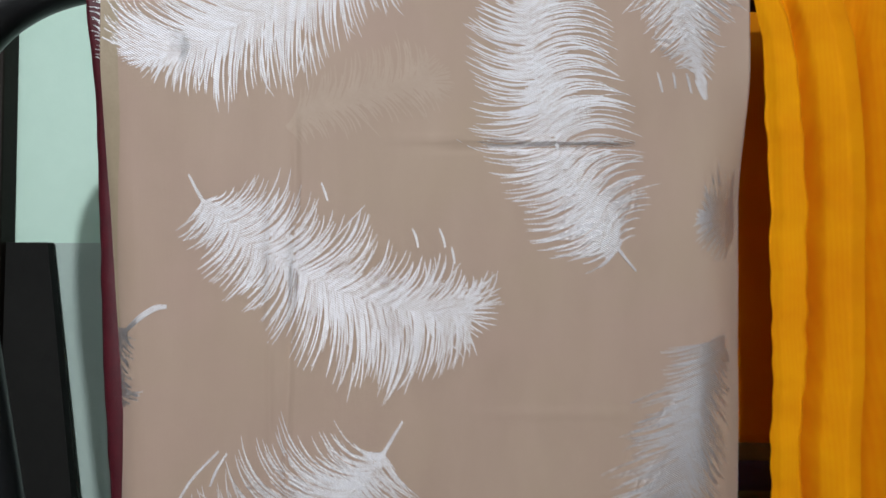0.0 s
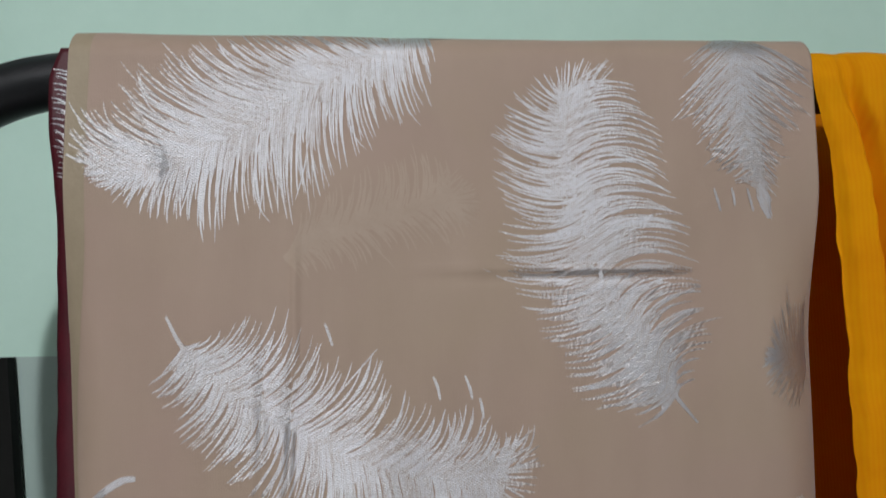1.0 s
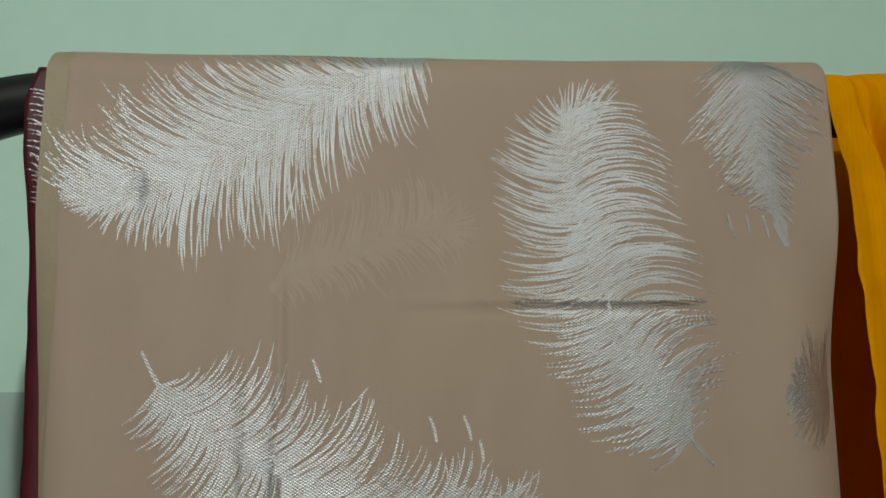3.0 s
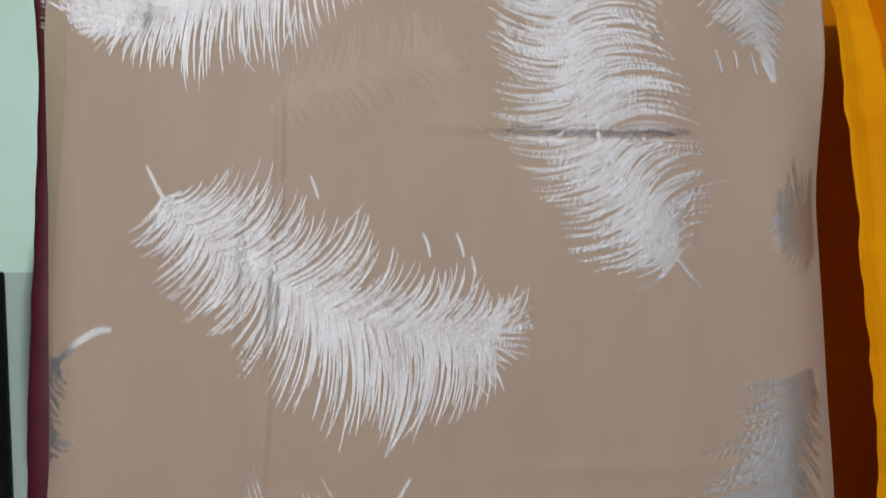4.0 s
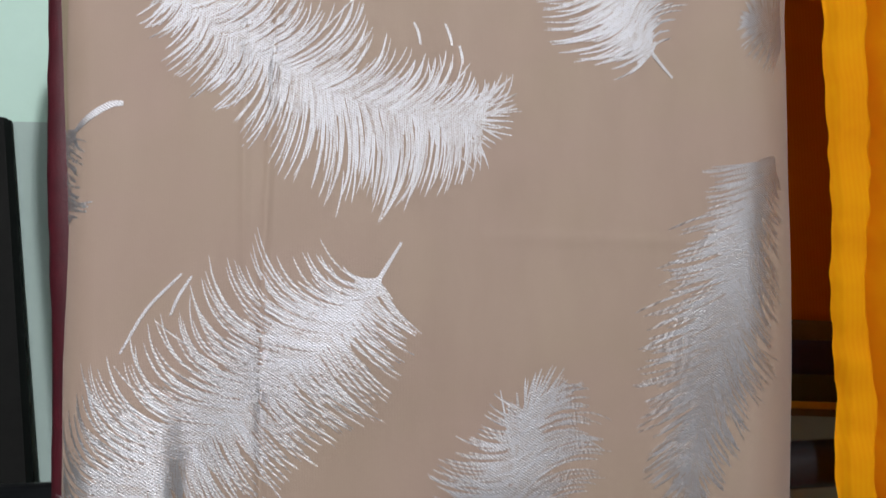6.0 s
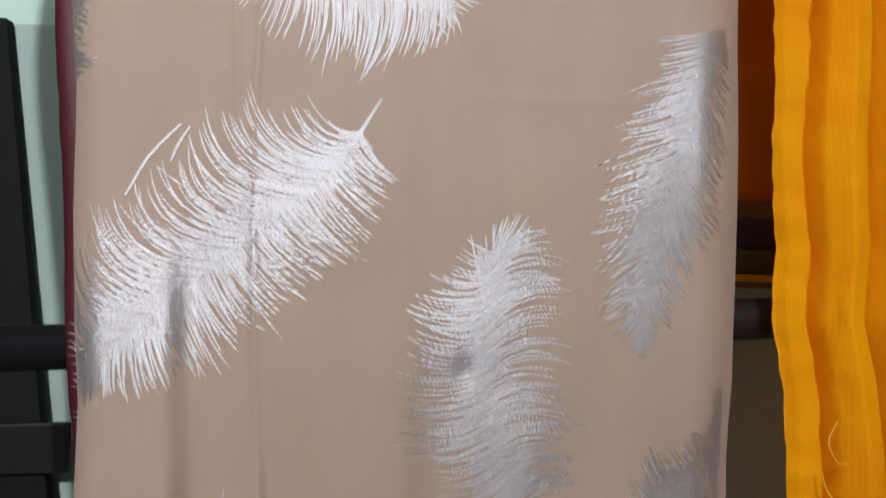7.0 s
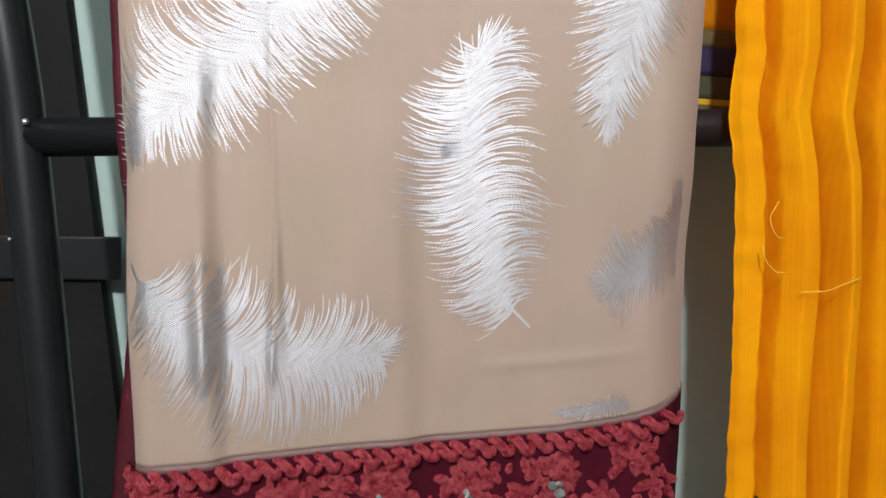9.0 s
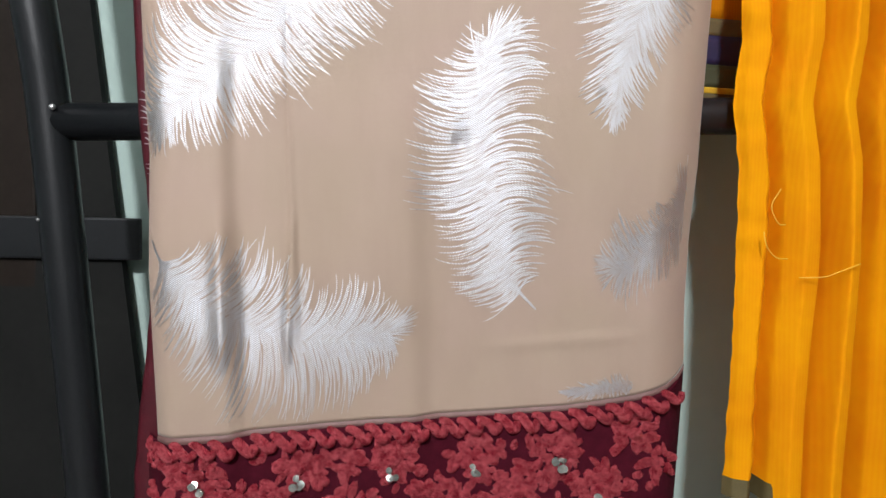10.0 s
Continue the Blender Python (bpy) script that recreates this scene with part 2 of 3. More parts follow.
bulb = thing("wall_bulb", "lit white bulb in a plastic holder on the wall", "lamp")
bulb_profile = [(0.0, 0.020), (0.02, 0.021), (0.05, 0.030), (0.09, 0.033), (0.12, 0.026), (0.135, 0.010)]
hold = Vector((LAMP.x, -3.0, LAMP.z))
part("holder", pipe("holder", [hold, hold + Vector((0, 0.03, 0)), hold + Vector((0, 0.08, 0.0001))], 0.028, PLASTIC), bulb)
part("glass", pipe("glass", [hold + Vector((0, 0.08 + a, 0.0001 * k)) for k, (a, _) in enumerate(bulb_profile)], 1.0, GLOW,
                   taper=lambda s: bulb_profile[round(s * 5)][1]), bulb, "glowing frosted glass")


# ---- dark door and a dark board leaning on the wall beside the stand ----
door = tagged(thing("door_1", "dark brown wooden door, closed, beside the stand", "door"), kind="structure")
DX = -0.515
part("door_leaf", box_mesh("door_leaf", (0.80, 0.022, 2.05), (DX - 0.45, WALL_Y - 0.010, 1.025), WOOD, 0.003), door)
part("door_jamb", box_mesh("door_jamb", (0.055, 0.036, 2.10), (DX - 0.0275, WALL_Y - 0.016, 1.05), WOOD, 0.004), door)
part("door_handle", pipe("door_handle", smooth_line([(DX - 0.12, WALL_Y - 0.02, 1.0), (DX - 0.12, WALL_Y - 0.06, 1.0), (DX - 0.22, WALL_Y - 0.06, 1.0)], 5), 0.007, WELD, 10), door, "bare steel handle")


def board_point(u, v):
    z = 0.004 + (DADO - 0.004) * v
    right = -0.464 + (DADO - z) * 0.120
    return (-1.15 + (right + 1.15) * u, 0.272 + 0.028 * v, z)


board = tagged(new("leaning_board", mesh_of("leaning_board", *slab(board_point, 1, 1, 0.016), BOARD, False)),
               "dark grey board leaning on the wall behind the stand", "board")

# added dark strip in place of the rail's shadow across the board
batten = tagged(new("batten", box_mesh("batten", (0.63, 0.008, 0.058), (-0.684, 0.281, 0.650), TUBE, 0.003)),
                "thin black strip added as the rail's shadow on the board", "batten")

# ---- the stand ----
stand = thing("clothes_stand", "black enamelled tubular steel stand with bent corners", "stand")
left_line = smooth_line([(-0.26, 0.030, 1.3870), (-0.284, 0.030, 1.3855), (-0.315, 0.030, 1.379), (-0.346, 0.030, 1.366), (-0.376, 0.030, 1.344), (-0.401, 0.031, 1.312), (-0.413, 0.032, 1.268),
                         (-0.412, 0.037, 1.18), (-0.394, 0.050, 1.02), (-0.376, 0.062, 0.87), (-0.366, 0.068, 0.75), (-0.339, 0.070, 0.40), (-0.312, 0.070, 0.012)], 8)
right_line = [Vector((0.69 - p.x, p.y, p.z + 0.006)) for p in left_line]
part("frame_tube", pipe("frame_tube", left_line[::-1] + right_line, 0.0210, TUBE), stand)
part("rail", pipe("rail", [(-0.372, 0.068, 0.784), (-0.1, 0.068, 0.792), (0.3, 0.068, 0.806), (0.7, 0.068, 0.82), (1.058, 0.068, 0.83)], 0.0195, TUBE), stand)
part("rail", pipe("rail", [(-0.325, 0.070, 0.20), (0.3, 0.070, 0.205), (1.013, 0.070, 0.21)], 0.0195, TUBE), stand)
for x, y, z, r in ((-0.3555, 0.047, 0.797, 0.0032), (-0.374, 0.050, 0.683, 0.0018), (-0.352, 0.056, 0.681, 0.0022)):
    bm = bmesh.new()
    bmesh.ops.create_icosphere(bm, subdivisions=2, radius=r, matrix=Matrix.Translation((x, y, z)))
    me = bpy.data.meshes.new("weld_spot")
    bm.to_mesh(me)
    bm.free()
    me.materials.append(WELD)
    part("weld_spot", me, stand, "bright bare steel spot")
for x in (-0.312, 1.002):
    part("foot", pipe("foot", [(x, 0.070, 0.0), (x, 0.070, 0.03), (x, 0.070, 0.0301)], 0.027, PLASTIC), stand, "white plastic foot")

# ---- the beige sari ----
LEFT = [(1.46, -0.2695), (1.42, -0.2705), (1.4, -0.2705), (1.3, -0.2708), (1.2, -0.268), (1.08, -0.26), (1.0, -0.2545), (0.9, -0.253), (0.8, -0.2478), (0.7503, -0.2445), (0.6331, -0.2482), (0.5224, -0.2468), (0.4629, -0.2461)]
RIGHT = [(1.46, 0.307), (1.42, 0.307), (1.364, 0.307), (1.27, 0.306), (1.17, 0.305), (1.04, 0.302), (0.93, 0.301), (0.8, 0.300), (0.7503, 0.3015), (0.6795, 0.2995), (0.6144, 0.301), (0.5224, 0.307)]
STRIP = [(1.43, -0.2745), (1.405, -0.2775), (1.38, -0.2856), (1.27, -0.2815), (1.17, -0.278), (1.04, -0.272), (0.91, -0.2635), (0.7573, -0.2573), (0.7201, -0.2538), (0.6331, -0.2546), (0.5544, -0.2628), (0.4793, -0.2745), (0.4136, -0.2832), (0.3014, -0.2923)]
HEM = [(-0.2493, 0.4673), (-0.1146, 0.4767), (0.0564, 0.4893), (0.1714, 0.5009), (0.2463, 0.5127), (0.2804, 0.5224), (0.2947, 0.5299), (0.309, 0.542)]
ARC_C, ARC_R = Vector((0.0, 0.027, 1.398)), 0.027


def gauss(d, s):
    return math.exp(-(d / s) ** 2)


def ease(v, a, b):
    t = min(1.0, max(0.0, (v - a) / (b - a)))
    return t * t * (3 - 2 * t)


def lean(z):
    """The lower part of the cloth hangs back from the viewer."""
    d = max(0.0, 0.82 - z)
    return 0.105 * d * d / (d + 0.04)


def cloth_depth(x, z):
    """How far the front of the hanging cloth lies behind the plane y = 0."""
    l, r = track(z, LEFT), track(z, RIGHT)
    y = lean(z)
    y += (0.023 * max(0.0, 1 - (r - x) / 0.050) ** 2 + 0.013 * max(0.0, 1 - (x - l) / 0.026) ** 2) * (1 - ease(z, 1.17, 1.31))
    # pressed fold lines
    y -= 0.0017 * gauss(x + 0.108 + 0.004 * math.sin(z * 9), 0.0030) * ease(z, 0.52, 0.62) * (1 - ease(z, 1.22, 1.30))
    y -= 0.0014 * gauss(x + 0.123 + 0.003 * math.sin(z * 7), 0.0035) * ease(z, 0.95, 1.02) * (1 - ease(z, 1.14, 1.22))
    y += 0.0058 * math.tanh((x + 0.168 - 0.02 * (0.75 - z)) / 0.0075) * (1 - ease(z, 0.80, 0.93))
    y -= 0.0019 * gauss(z - 1.2345, 0.0026) * (ease(x, -0.05, 0.06)) * (1 - ease(x, 0.18, 0.21))
    y += 0.0013 * gauss(z - 1.2285, 0.0036) * (ease(x, -0.05, 0.06)) * (1 - ease(x, 0.18, 0.21))
    y -= 0.0008 * gauss(z - 0.995 + 0.02 * x, 0.0035) * ease(x, 0.02, 0.08) * (1 - ease(x, 0.18, 0.24))
    y -= 0.0012 * gauss(z - 0.553 - 0.1 * x, 0.006) * ease(x, 0.06, 0.12) * (1 - ease(x, 0.22, 0.26))
    low = (1 - ease(z, 0.66, 0.72)) * ease(z, 0.53, 0.57)
    y -= 0.0058 * gauss(x + 0.173, 0.010) * low + 0.0036 * gauss(x + 0.113 - 0.05 * (z - 0.58), 0.0045) * low
    # small dents
    for dx, dz, deep in ((-0.206, 1.312, 0.0040), (0.056, 0.768, 0.0028)):
        y += deep * gauss(math.hypot(x - dx, 0.6 * (z - dz)), 0.007)
    # loose hang lower down
    y += 0.0065 * math.tanh((x - 0.020 - 0.05 * (0.6 - z)) / 0.013) * (1 - ease(z, 0.66, 0.84))
    y += 0.0048 * math.sin(x * 17 + 1.4) * (1 - ease(z, 0.55, 1.0)) + 0.0030 * math.sin(x * 13 + z * 5)
    y += 0.0050 * (noise.noise(Vector((x * 5, 0.3, z * 3.2)))) + 0.0016 * noise.noise(Vector((x * 22, 4.3, z * 12)))
    return y + 0.0025


def cloth(x, v, lift=0.0):
    """The place on the sari at x and the length v (which is the height, until the cloth bends over the tube)."""
    bend = ARC_C.z + 0.004 * (x / 0.3) + 0.0025 * noise.noise(Vector((x * 9, 7.1, 0)))
    if v <= bend:
        f = ease(v, bend - 0.10, bend)
        y = cloth_depth(x, v) * (1 - 0.75 * f) + 0.001 * f
        return (x, y - lift, v)
    y0 = 0.25 * cloth_depth(x, bend) + 0.001
    a = (v - bend) / ARC_R
    if a < math.pi:
        r = ARC_R + lift - y0
        return (x, ARC_C.y - math.cos(a) * r, bend + math.sin(a) * r)
    return (x, ARC_C.y + ARC_R + lift - y0, bend - (a - math.pi) * ARC_R)


def hem(x):
    return float(np.interp(x, [h[0] for h in HEM], [h[1] for h in HEM]))


sari = thing("beige_sari", "beige satin sari with silver feather print, folded over the stand", "sari")


def front_point(u, v):
    # more rows where the cloth bends
    top = 1.398 + math.pi * ARC_R + 0.40
    x = -0.2455 + u * 0.553
    low = hem(x)
    s = low + (top - low) * v
    zz = min(s, 1.44)
    l, r = track(zz, LEFT), track(zz, RIGHT)
    return cloth(l + (r - l) * u, s)


part("front_panel", mesh_of("front_panel", *slab(front_point, 330, 330, 0.0016), BEIGE), sari)


def selvedge_point(u, v):
    s = 1.06 + 0.36 * v
    l = track(s, LEFT)
    return cloth(l + 0.0005 + (0.004 + 0.011 * ease(s, 1.10, 1.26)) * u, s, 0.0003)


part("selvedge", mesh_of("selvedge", *sheet(selvedge_point, 6, 90), SELVEDGE), sari, "olive beige selvedge strip")


def strip_point(u, v):
    s = 0.33 + 1.072 * v
    x0 = track(s, STRIP) + 0.0009 * noise.noise(Vector((2, 1, s * 40)))
    x = x0 + 0.040 * u
    y = 0.0150 - 0.0095 * ease(s, 1.26, 1.36) + 0.006 * (1 - u) ** 8 * (1 - ease(s, 1.26, 1.36)) + 0.003 * u * (1 - ease(s, 1.26, 1.36)) + 0.0010 * math.sin(s * 23) + lean(s)
    return (x, y, s)


part("border_fold", mesh_of("border_fold", *slab(strip_point, 12, 220, 0.003), MAROON), sari, "maroon silk border folded under")


def inner_point(u, v):
    z = 0.51 + 0.84 * v
    return (-0.245 + 0.51 * u, 0.030 + 0.002 * math.sin(u * 9) + lean(z), z)


part("inner_fold", mesh_of("inner_fold", *slab(inner_point, 30, 60, 0.008), BEIGE), sari)


# ---- silver feather prints ----
def ribbon(verts, faces, pts, widths, lift, place):
    base = len(verts)
    for k, p in enumerate(pts):
        a, b = pts[max(k - 1, 0)], pts[min(k + 1, len(pts) - 1)]
        d = (b - a)
        d = d.normalized() if d.length > 1e-9 else Vector((1, 0))
        side = Vector((-d.y, d.x)) * widths[k] / 2
        for q in (p + side, p - side):
            verts.append(place(q.x, q.y, lift))
    for k in range(len(pts) - 1):
        i = base + 2 * k
        faces.append((i, i + 1, i + 3, i + 2))


def on_sari(x, v, lift):
    return cloth(x, v, lift)


def inside(p):
    z = min(p.y, 1.44)
    return track(z, LEFT) + 0.0008 < p.x < track(z, RIGHT) - 0.0004 and p.y > hem(p.x) + 0.001


def spline_at(points, q):
    """The point at the share q along a polyline whose knots are evenly spaced."""
    f = min(max(q, 0.0), 1.0) * (len(points) - 1)
    k = min(int(f), len(points) - 2)
    return Vector(points[k]).lerp(Vector(points[k + 1]), f - k)


def feather(spine, left, right, apex, seed, bend=(0.2, 0.2), quill=0.08, width=0.00150, gap=0.0042, label="", material=None, ragged=0.10):
    """One printed feather. spine: its line from quill to tip; left, right: where the barbs end on either hand, from quill to
    tip; apex: the end of the tip's fan; bend: how far the barbs of each hand bulge towards the tip."""
    rng = random.Random(seed)
    line = [Vector((p.x, p.y)) for p in smooth_line([(*p, 0) for p in spine], 8)]
    runs = [0.0]
    for p, q in zip(line, line[1:]):
        runs.append(runs[-1] + (q - p).length)
    total = runs[-1]
    verts, faces = [], []

    def at(s):
        d = min(max(s, 0.0), 1.0) * total
        k = min(len(line) - 2, max(0, int(np.searchsorted(runs, d)) - 1))
        f = (d - runs[k]) / max(1e-9, runs[k + 1] - runs[k])
        return line[k].lerp(line[k + 1], f), (line[k + 1] - line[k]).normalized()

    rims = []
    for tips in (left, right):
        rims.append([Vector((p.x, p.y)) for p in smooth_line([(*p, 0) for p in tips], 8)])

    def barb(base, end, heading, bulge, reach, w, start=0.0):
        """A tapering stroke from base towards end, over the shares start to reach of the way, bulging along heading."""
        chord = end - base
        c = base + chord * 0.48 + heading * chord.length * bulge
        n = 11
        qs = [start + (reach - start) * k / (n - 1) for k in range(n)]
        wob = rng.uniform(0, 6.28)
        pts = [base * (1 - q) ** 2 + c * 2 * q * (1 - q) + end * q * q for q in qs]
        side = Vector((-chord.y, chord.x)).normalized()
        pts = [p + side * 0.0006 * math.sin(wob + 5.0 * q) for p, q in zip(pts, qs)]
        keep = []
        for p in pts:
            if not inside(p):
                if keep:
                    break
                continue
            keep.append(p)
        if len(keep) < 3:
            return
        m = len(keep)
        ws = [w * (0.80 + 0.30 * math.sin(math.pi * k / (n - 1)) - 0.25 * (k / (n - 1)) ** 2) for k in range(m)]
        if m == n:
            ws[-1] = w * 0.25
        ribbon(verts, faces, keep, ws, rng.uniform(0.00022, 0.0005), on_sari)

    for hand, rim in enumerate(rims):
        edge = sum((q - p).length for p, q in zip(rim, rim[1:]))
        length = sum((spline_at(rim, (k + 0.5) / 8) - at(quill + (1 - quill) * (k + 0.5) / 8)[0]).length for k in range(8)) / 8
        for tier, (step, lo, hi, wf) in enumerate(((gap, 0.88, 1.05, 1.0), (gap * 1.2, 0.60, 0.88, 0.9), (gap * 0.85, 0.38, 0.68, 1.0), (gap * 0.50, 0.12, 0.42, 1.2))):
            count = max(6, int(max(edge, total) / step))
            for k in range(count):
                q = (k + rng.random() * 0.7) / count
                base, heading = at(quill + (1 - quill) * q)
                end = spline_at(rim, q)
                # the barbs lie in locks that part from one another
                lock = math.sin(q * total * 210 + seed + 2 * hand) * math.sin(q * total * 93 + 2 * seed)
                end = end + (end - base) * (ragged * lock) + Vector((rng.gauss(0, 0.0018), rng.gauss(0, 0.0018)))
                b = bend[hand] + rng.gauss(0, 0.035)
                barb(base, end, heading, b, rng.uniform(lo, hi), width * wf * rng.uniform(0.8, 1.15))
                if tier == 0 and rng.random() < 0.16:
                    stray = end + (end - base) * rng.uniform(0.02, 0.10) + Vector((rng.gauss(0, 0.005), rng.gauss(0, 0.005)))
                    barb(base, stray, heading, b + rng.gauss(0, 0.15), 1.0, width * 0.7, rng.uniform(0.0, 0.7))
    # the fan at the tip
    tip = Vector(apex)
    for k in range(26):
        q = (k + rng.random()) / 26
        end = rims[0][-1] * (1 - q) ** 2 + (tip * 2 - (rims[0][-1] + rims[1][-1]) / 2) * 2 * q * (1 - q) + rims[1][-1] * q * q
        base, heading = at(1.0 - 0.14 * rng.random() - 0.10 * abs(q - 0.5))
        barb(base, base.lerp(end, rng.uniform(0.8, 1.04)), heading, 0.08, 1.0, width)
    # the spine, thick with down
    pts = [p for p in (at(quill + (0.97 - quill) * k / 40)[0] for k in range(41)) if inside(p)]
    if len(pts) > 2:
        ribbon(verts, faces, pts, [0.0045 + 0.002 * math.sin(k * 1.7) for k in range(len(pts))], 0.0002, on_sari)
    if quill:
        pts = [p for p in (at((quill + 0.04) * k / 7)[0] for k in range(8)) if inside(p)]
        if len(pts) > 2:
            ribbon(verts, faces, pts, [0.0018 + 0.0003 * k for k in range(len(pts))], 0.0006, on_sari)
    name = "faint_feather" if material else "feather_print"
    ob = part(name, mesh_of(name, verts, faces, material or FOIL), sari, label or "silver foil feather print")
    return tagged(ob, kind="stuff") if material else ob


feather([(-0.005, 1.436), (-0.03, 1.412), (-0.06, 1.392), (-0.09, 1.376), (-0.12, 1.355), (-0.149, 1.337), (-0.177, 1.32), (-0.205, 1.308), (-0.23, 1.303)],
        [(0.004, 1.392), (-0.015, 1.356), (-0.039, 1.339), (-0.072, 1.309), (-0.1, 1.28), (-0.122, 1.28), (-0.154, 1.266), (-0.182, 1.266), (-0.211, 1.277), (-0.247, 1.295)],
        [(0.03, 1.432), (-0.02, 1.44), (-0.085, 1.432), (-0.141, 1.424), (-0.177, 1.404), (-0.205, 1.395), (-0.225, 1.377), (-0.242, 1.354), (-0.264, 1.342), (-0.263, 1.319)], (-0.256, 1.305), seed=3, bend=(0.12, 0.26), quill=0.0)
feather([(0.197, 1.118), (0.181, 1.138), (0.165, 1.162), (0.151, 1.186), (0.138, 1.207), (0.126, 1.232), (0.119, 1.257), (0.11, 1.284), (0.106, 1.312), (0.101, 1.342), (0.102, 1.373)],
        [(0.156, 1.12), (0.109, 1.137), (0.097, 1.163), (0.077, 1.189), (0.056, 1.227), (0.046, 1.253), (0.048, 1.3), (0.047, 1.331), (0.055, 1.36), (0.089, 1.391)],
        [(0.196, 1.15), (0.211, 1.194), (0.205, 1.217), (0.193, 1.229), (0.204, 1.241), (0.193, 1.274), (0.182, 1.292), (0.182, 1.322), (0.175, 1.349), (0.145, 1.395)], (0.118, 1.402), seed=5, bend=(-0.22, 0.34), quill=0.09)
feather([(-0.195, 1.202), (-0.182, 1.179), (-0.16, 1.157), (-0.136, 1.137), (-0.11, 1.123), (-0.084, 1.109), (-0.056, 1.097), (-0.026, 1.088), (-0.0, 1.084), (0.024, 1.082), (0.046, 1.081)],
        [(-0.163, 1.19), (-0.12, 1.203), (-0.101, 1.187), (-0.071, 1.171), (-0.043, 1.169), (-0.027, 1.147), (-0.0, 1.13), (0.02, 1.133), (0.047, 1.116), (0.069, 1.116)],
        [(-0.206, 1.156), (-0.192, 1.126), (-0.168, 1.098), (-0.142, 1.085), (-0.108, 1.045), (-0.071, 1.022), (-0.038, 1.018), (-0.022, 1.012), (0.009, 1.021), (0.044, 1.035)], (0.075, 1.081), seed=8, bend=(0.30, 0.16), quill=0.09)
feather([(-0.012, 0.989), (-0.031, 0.958), (-0.046, 0.935), (-0.064, 0.917), (-0.087, 0.9), (-0.114, 0.878), (-0.141, 0.857), (-0.165, 0.836), (-0.189, 0.815), (-0.214, 0.794), (-0.232, 0.775)],
        [(-0.003, 0.929), (-0.007, 0.907), (-0.024, 0.865), (-0.044, 0.857), (-0.069, 0.831), (-0.107, 0.81), (-0.136, 0.78), (-0.171, 0.764), (-0.206, 0.756), (-0.24, 0.748)],
        [(-0.058, 0.979), (-0.114, 0.985), (-0.147, 0.975), (-0.161, 0.942), (-0.188, 0.927), (-0.212, 0.903), (-0.234, 0.891), (-0.247, 0.861), (-0.25, 0.824), (-0.251, 0.79)], (-0.25, 0.761), seed=12, bend=(0.10, 0.40), quill=0.10)
feather([(0.282, 1.059), (0.264, 1.023), (0.251, 0.981), (0.238, 0.939), (0.226, 0.897), (0.213, 0.856), (0.205, 0.825), (0.203, 0.802)],
        [(0.286, 1.038), (0.285, 1.01), (0.284, 0.963), (0.276, 0.925), (0.274, 0.902), (0.263, 0.87), (0.243, 0.842), (0.234, 0.824), (0.226, 0.802), (0.21, 0.782)],
        [(0.223, 1.046), (0.213, 1.015), (0.194, 0.98), (0.182, 0.956), (0.172, 0.915), (0.167, 0.897), (0.165, 0.861), (0.171, 0.829), (0.173, 0.807), (0.198, 0.784)], (0.203, 0.779), seed=15, bend=(0.16, 0.08), quill=0.0, gap=0.0038)
feather([(0.136, 0.603), (0.112, 0.629), (0.101, 0.654), (0.093, 0.682), (0.085, 0.71), (0.079, 0.74), (0.074, 0.766), (0.071, 0.793), (0.071, 0.819), (0.075, 0.845), (0.081, 0.867)],
        [(0.09, 0.6), (0.053, 0.622), (0.049, 0.648), (0.032, 0.681), (0.015, 0.714), (0.001, 0.746), (0.011, 0.791), (0.01, 0.82), (0.028, 0.842), (0.06, 0.879)],
        [(0.134, 0.632), (0.144, 0.655), (0.151, 0.689), (0.144, 0.706), (0.152, 0.728), (0.136, 0.762), (0.139, 0.808), (0.136, 0.837), (0.133, 0.852), (0.123, 0.886)], (0.099, 0.898), seed=21, bend=(-0.22, 0.32), quill=0.09)
feather([(-0.242, 0.667), (-0.232, 0.647), (-0.214, 0.626), (-0.191, 0.606), (-0.166, 0.59), (-0.138, 0.578), (-0.11, 0.57), (-0.082, 0.567), (-0.055, 0.568), (-0.031, 0.573), (-0.011, 0.58)],
        [(-0.202, 0.665), (-0.172, 0.671), (-0.152, 0.669), (-0.129, 0.661), (-0.098, 0.65), (-0.087, 0.622), (-0.056, 0.634), (-0.031, 0.635), (-0.006, 0.604), (0.014, 0.601)],
        [(-0.246, 0.614), (-0.242, 0.579), (-0.215, 0.545), (-0.205, 0.521), (-0.166, 0.485), (-0.12, 0.483), (-0.086, 0.489), (-0.057, 0.499), (-0.028, 0.518), (-0.002, 0.548)], (0.014, 0.584), seed=27, bend=(0.28, 0.16), quill=0.08)
feather([(0.287, 0.731), (0.265, 0.692), (0.239, 0.663), (0.215, 0.645)],
        [(0.287, 0.669), (0.281, 0.641), (0.264, 0.635), (0.248, 0.62), (0.226, 0.614), (0.203, 0.622)],
        [(0.282, 0.769), (0.263, 0.714), (0.25, 0.711), (0.231, 0.696), (0.212, 0.696), (0.194, 0.662)], (0.191, 0.645), seed=31, bend=(0.08, 0.08), quill=0.0, gap=0.0038)
feather([(0.242, 0.522), (0.215, 0.522), (0.181, 0.515)],
        [(0.239, 0.513), (0.228, 0.508), (0.205, 0.503), (0.187, 0.506), (0.175, 0.509)],
        [(0.235, 0.533), (0.22, 0.537), (0.203, 0.527), (0.18, 0.521), (0.169, 0.517)], (0.164, 0.515), seed=33, bend=(0.1, 0.1), quill=0.0, gap=0.0038)
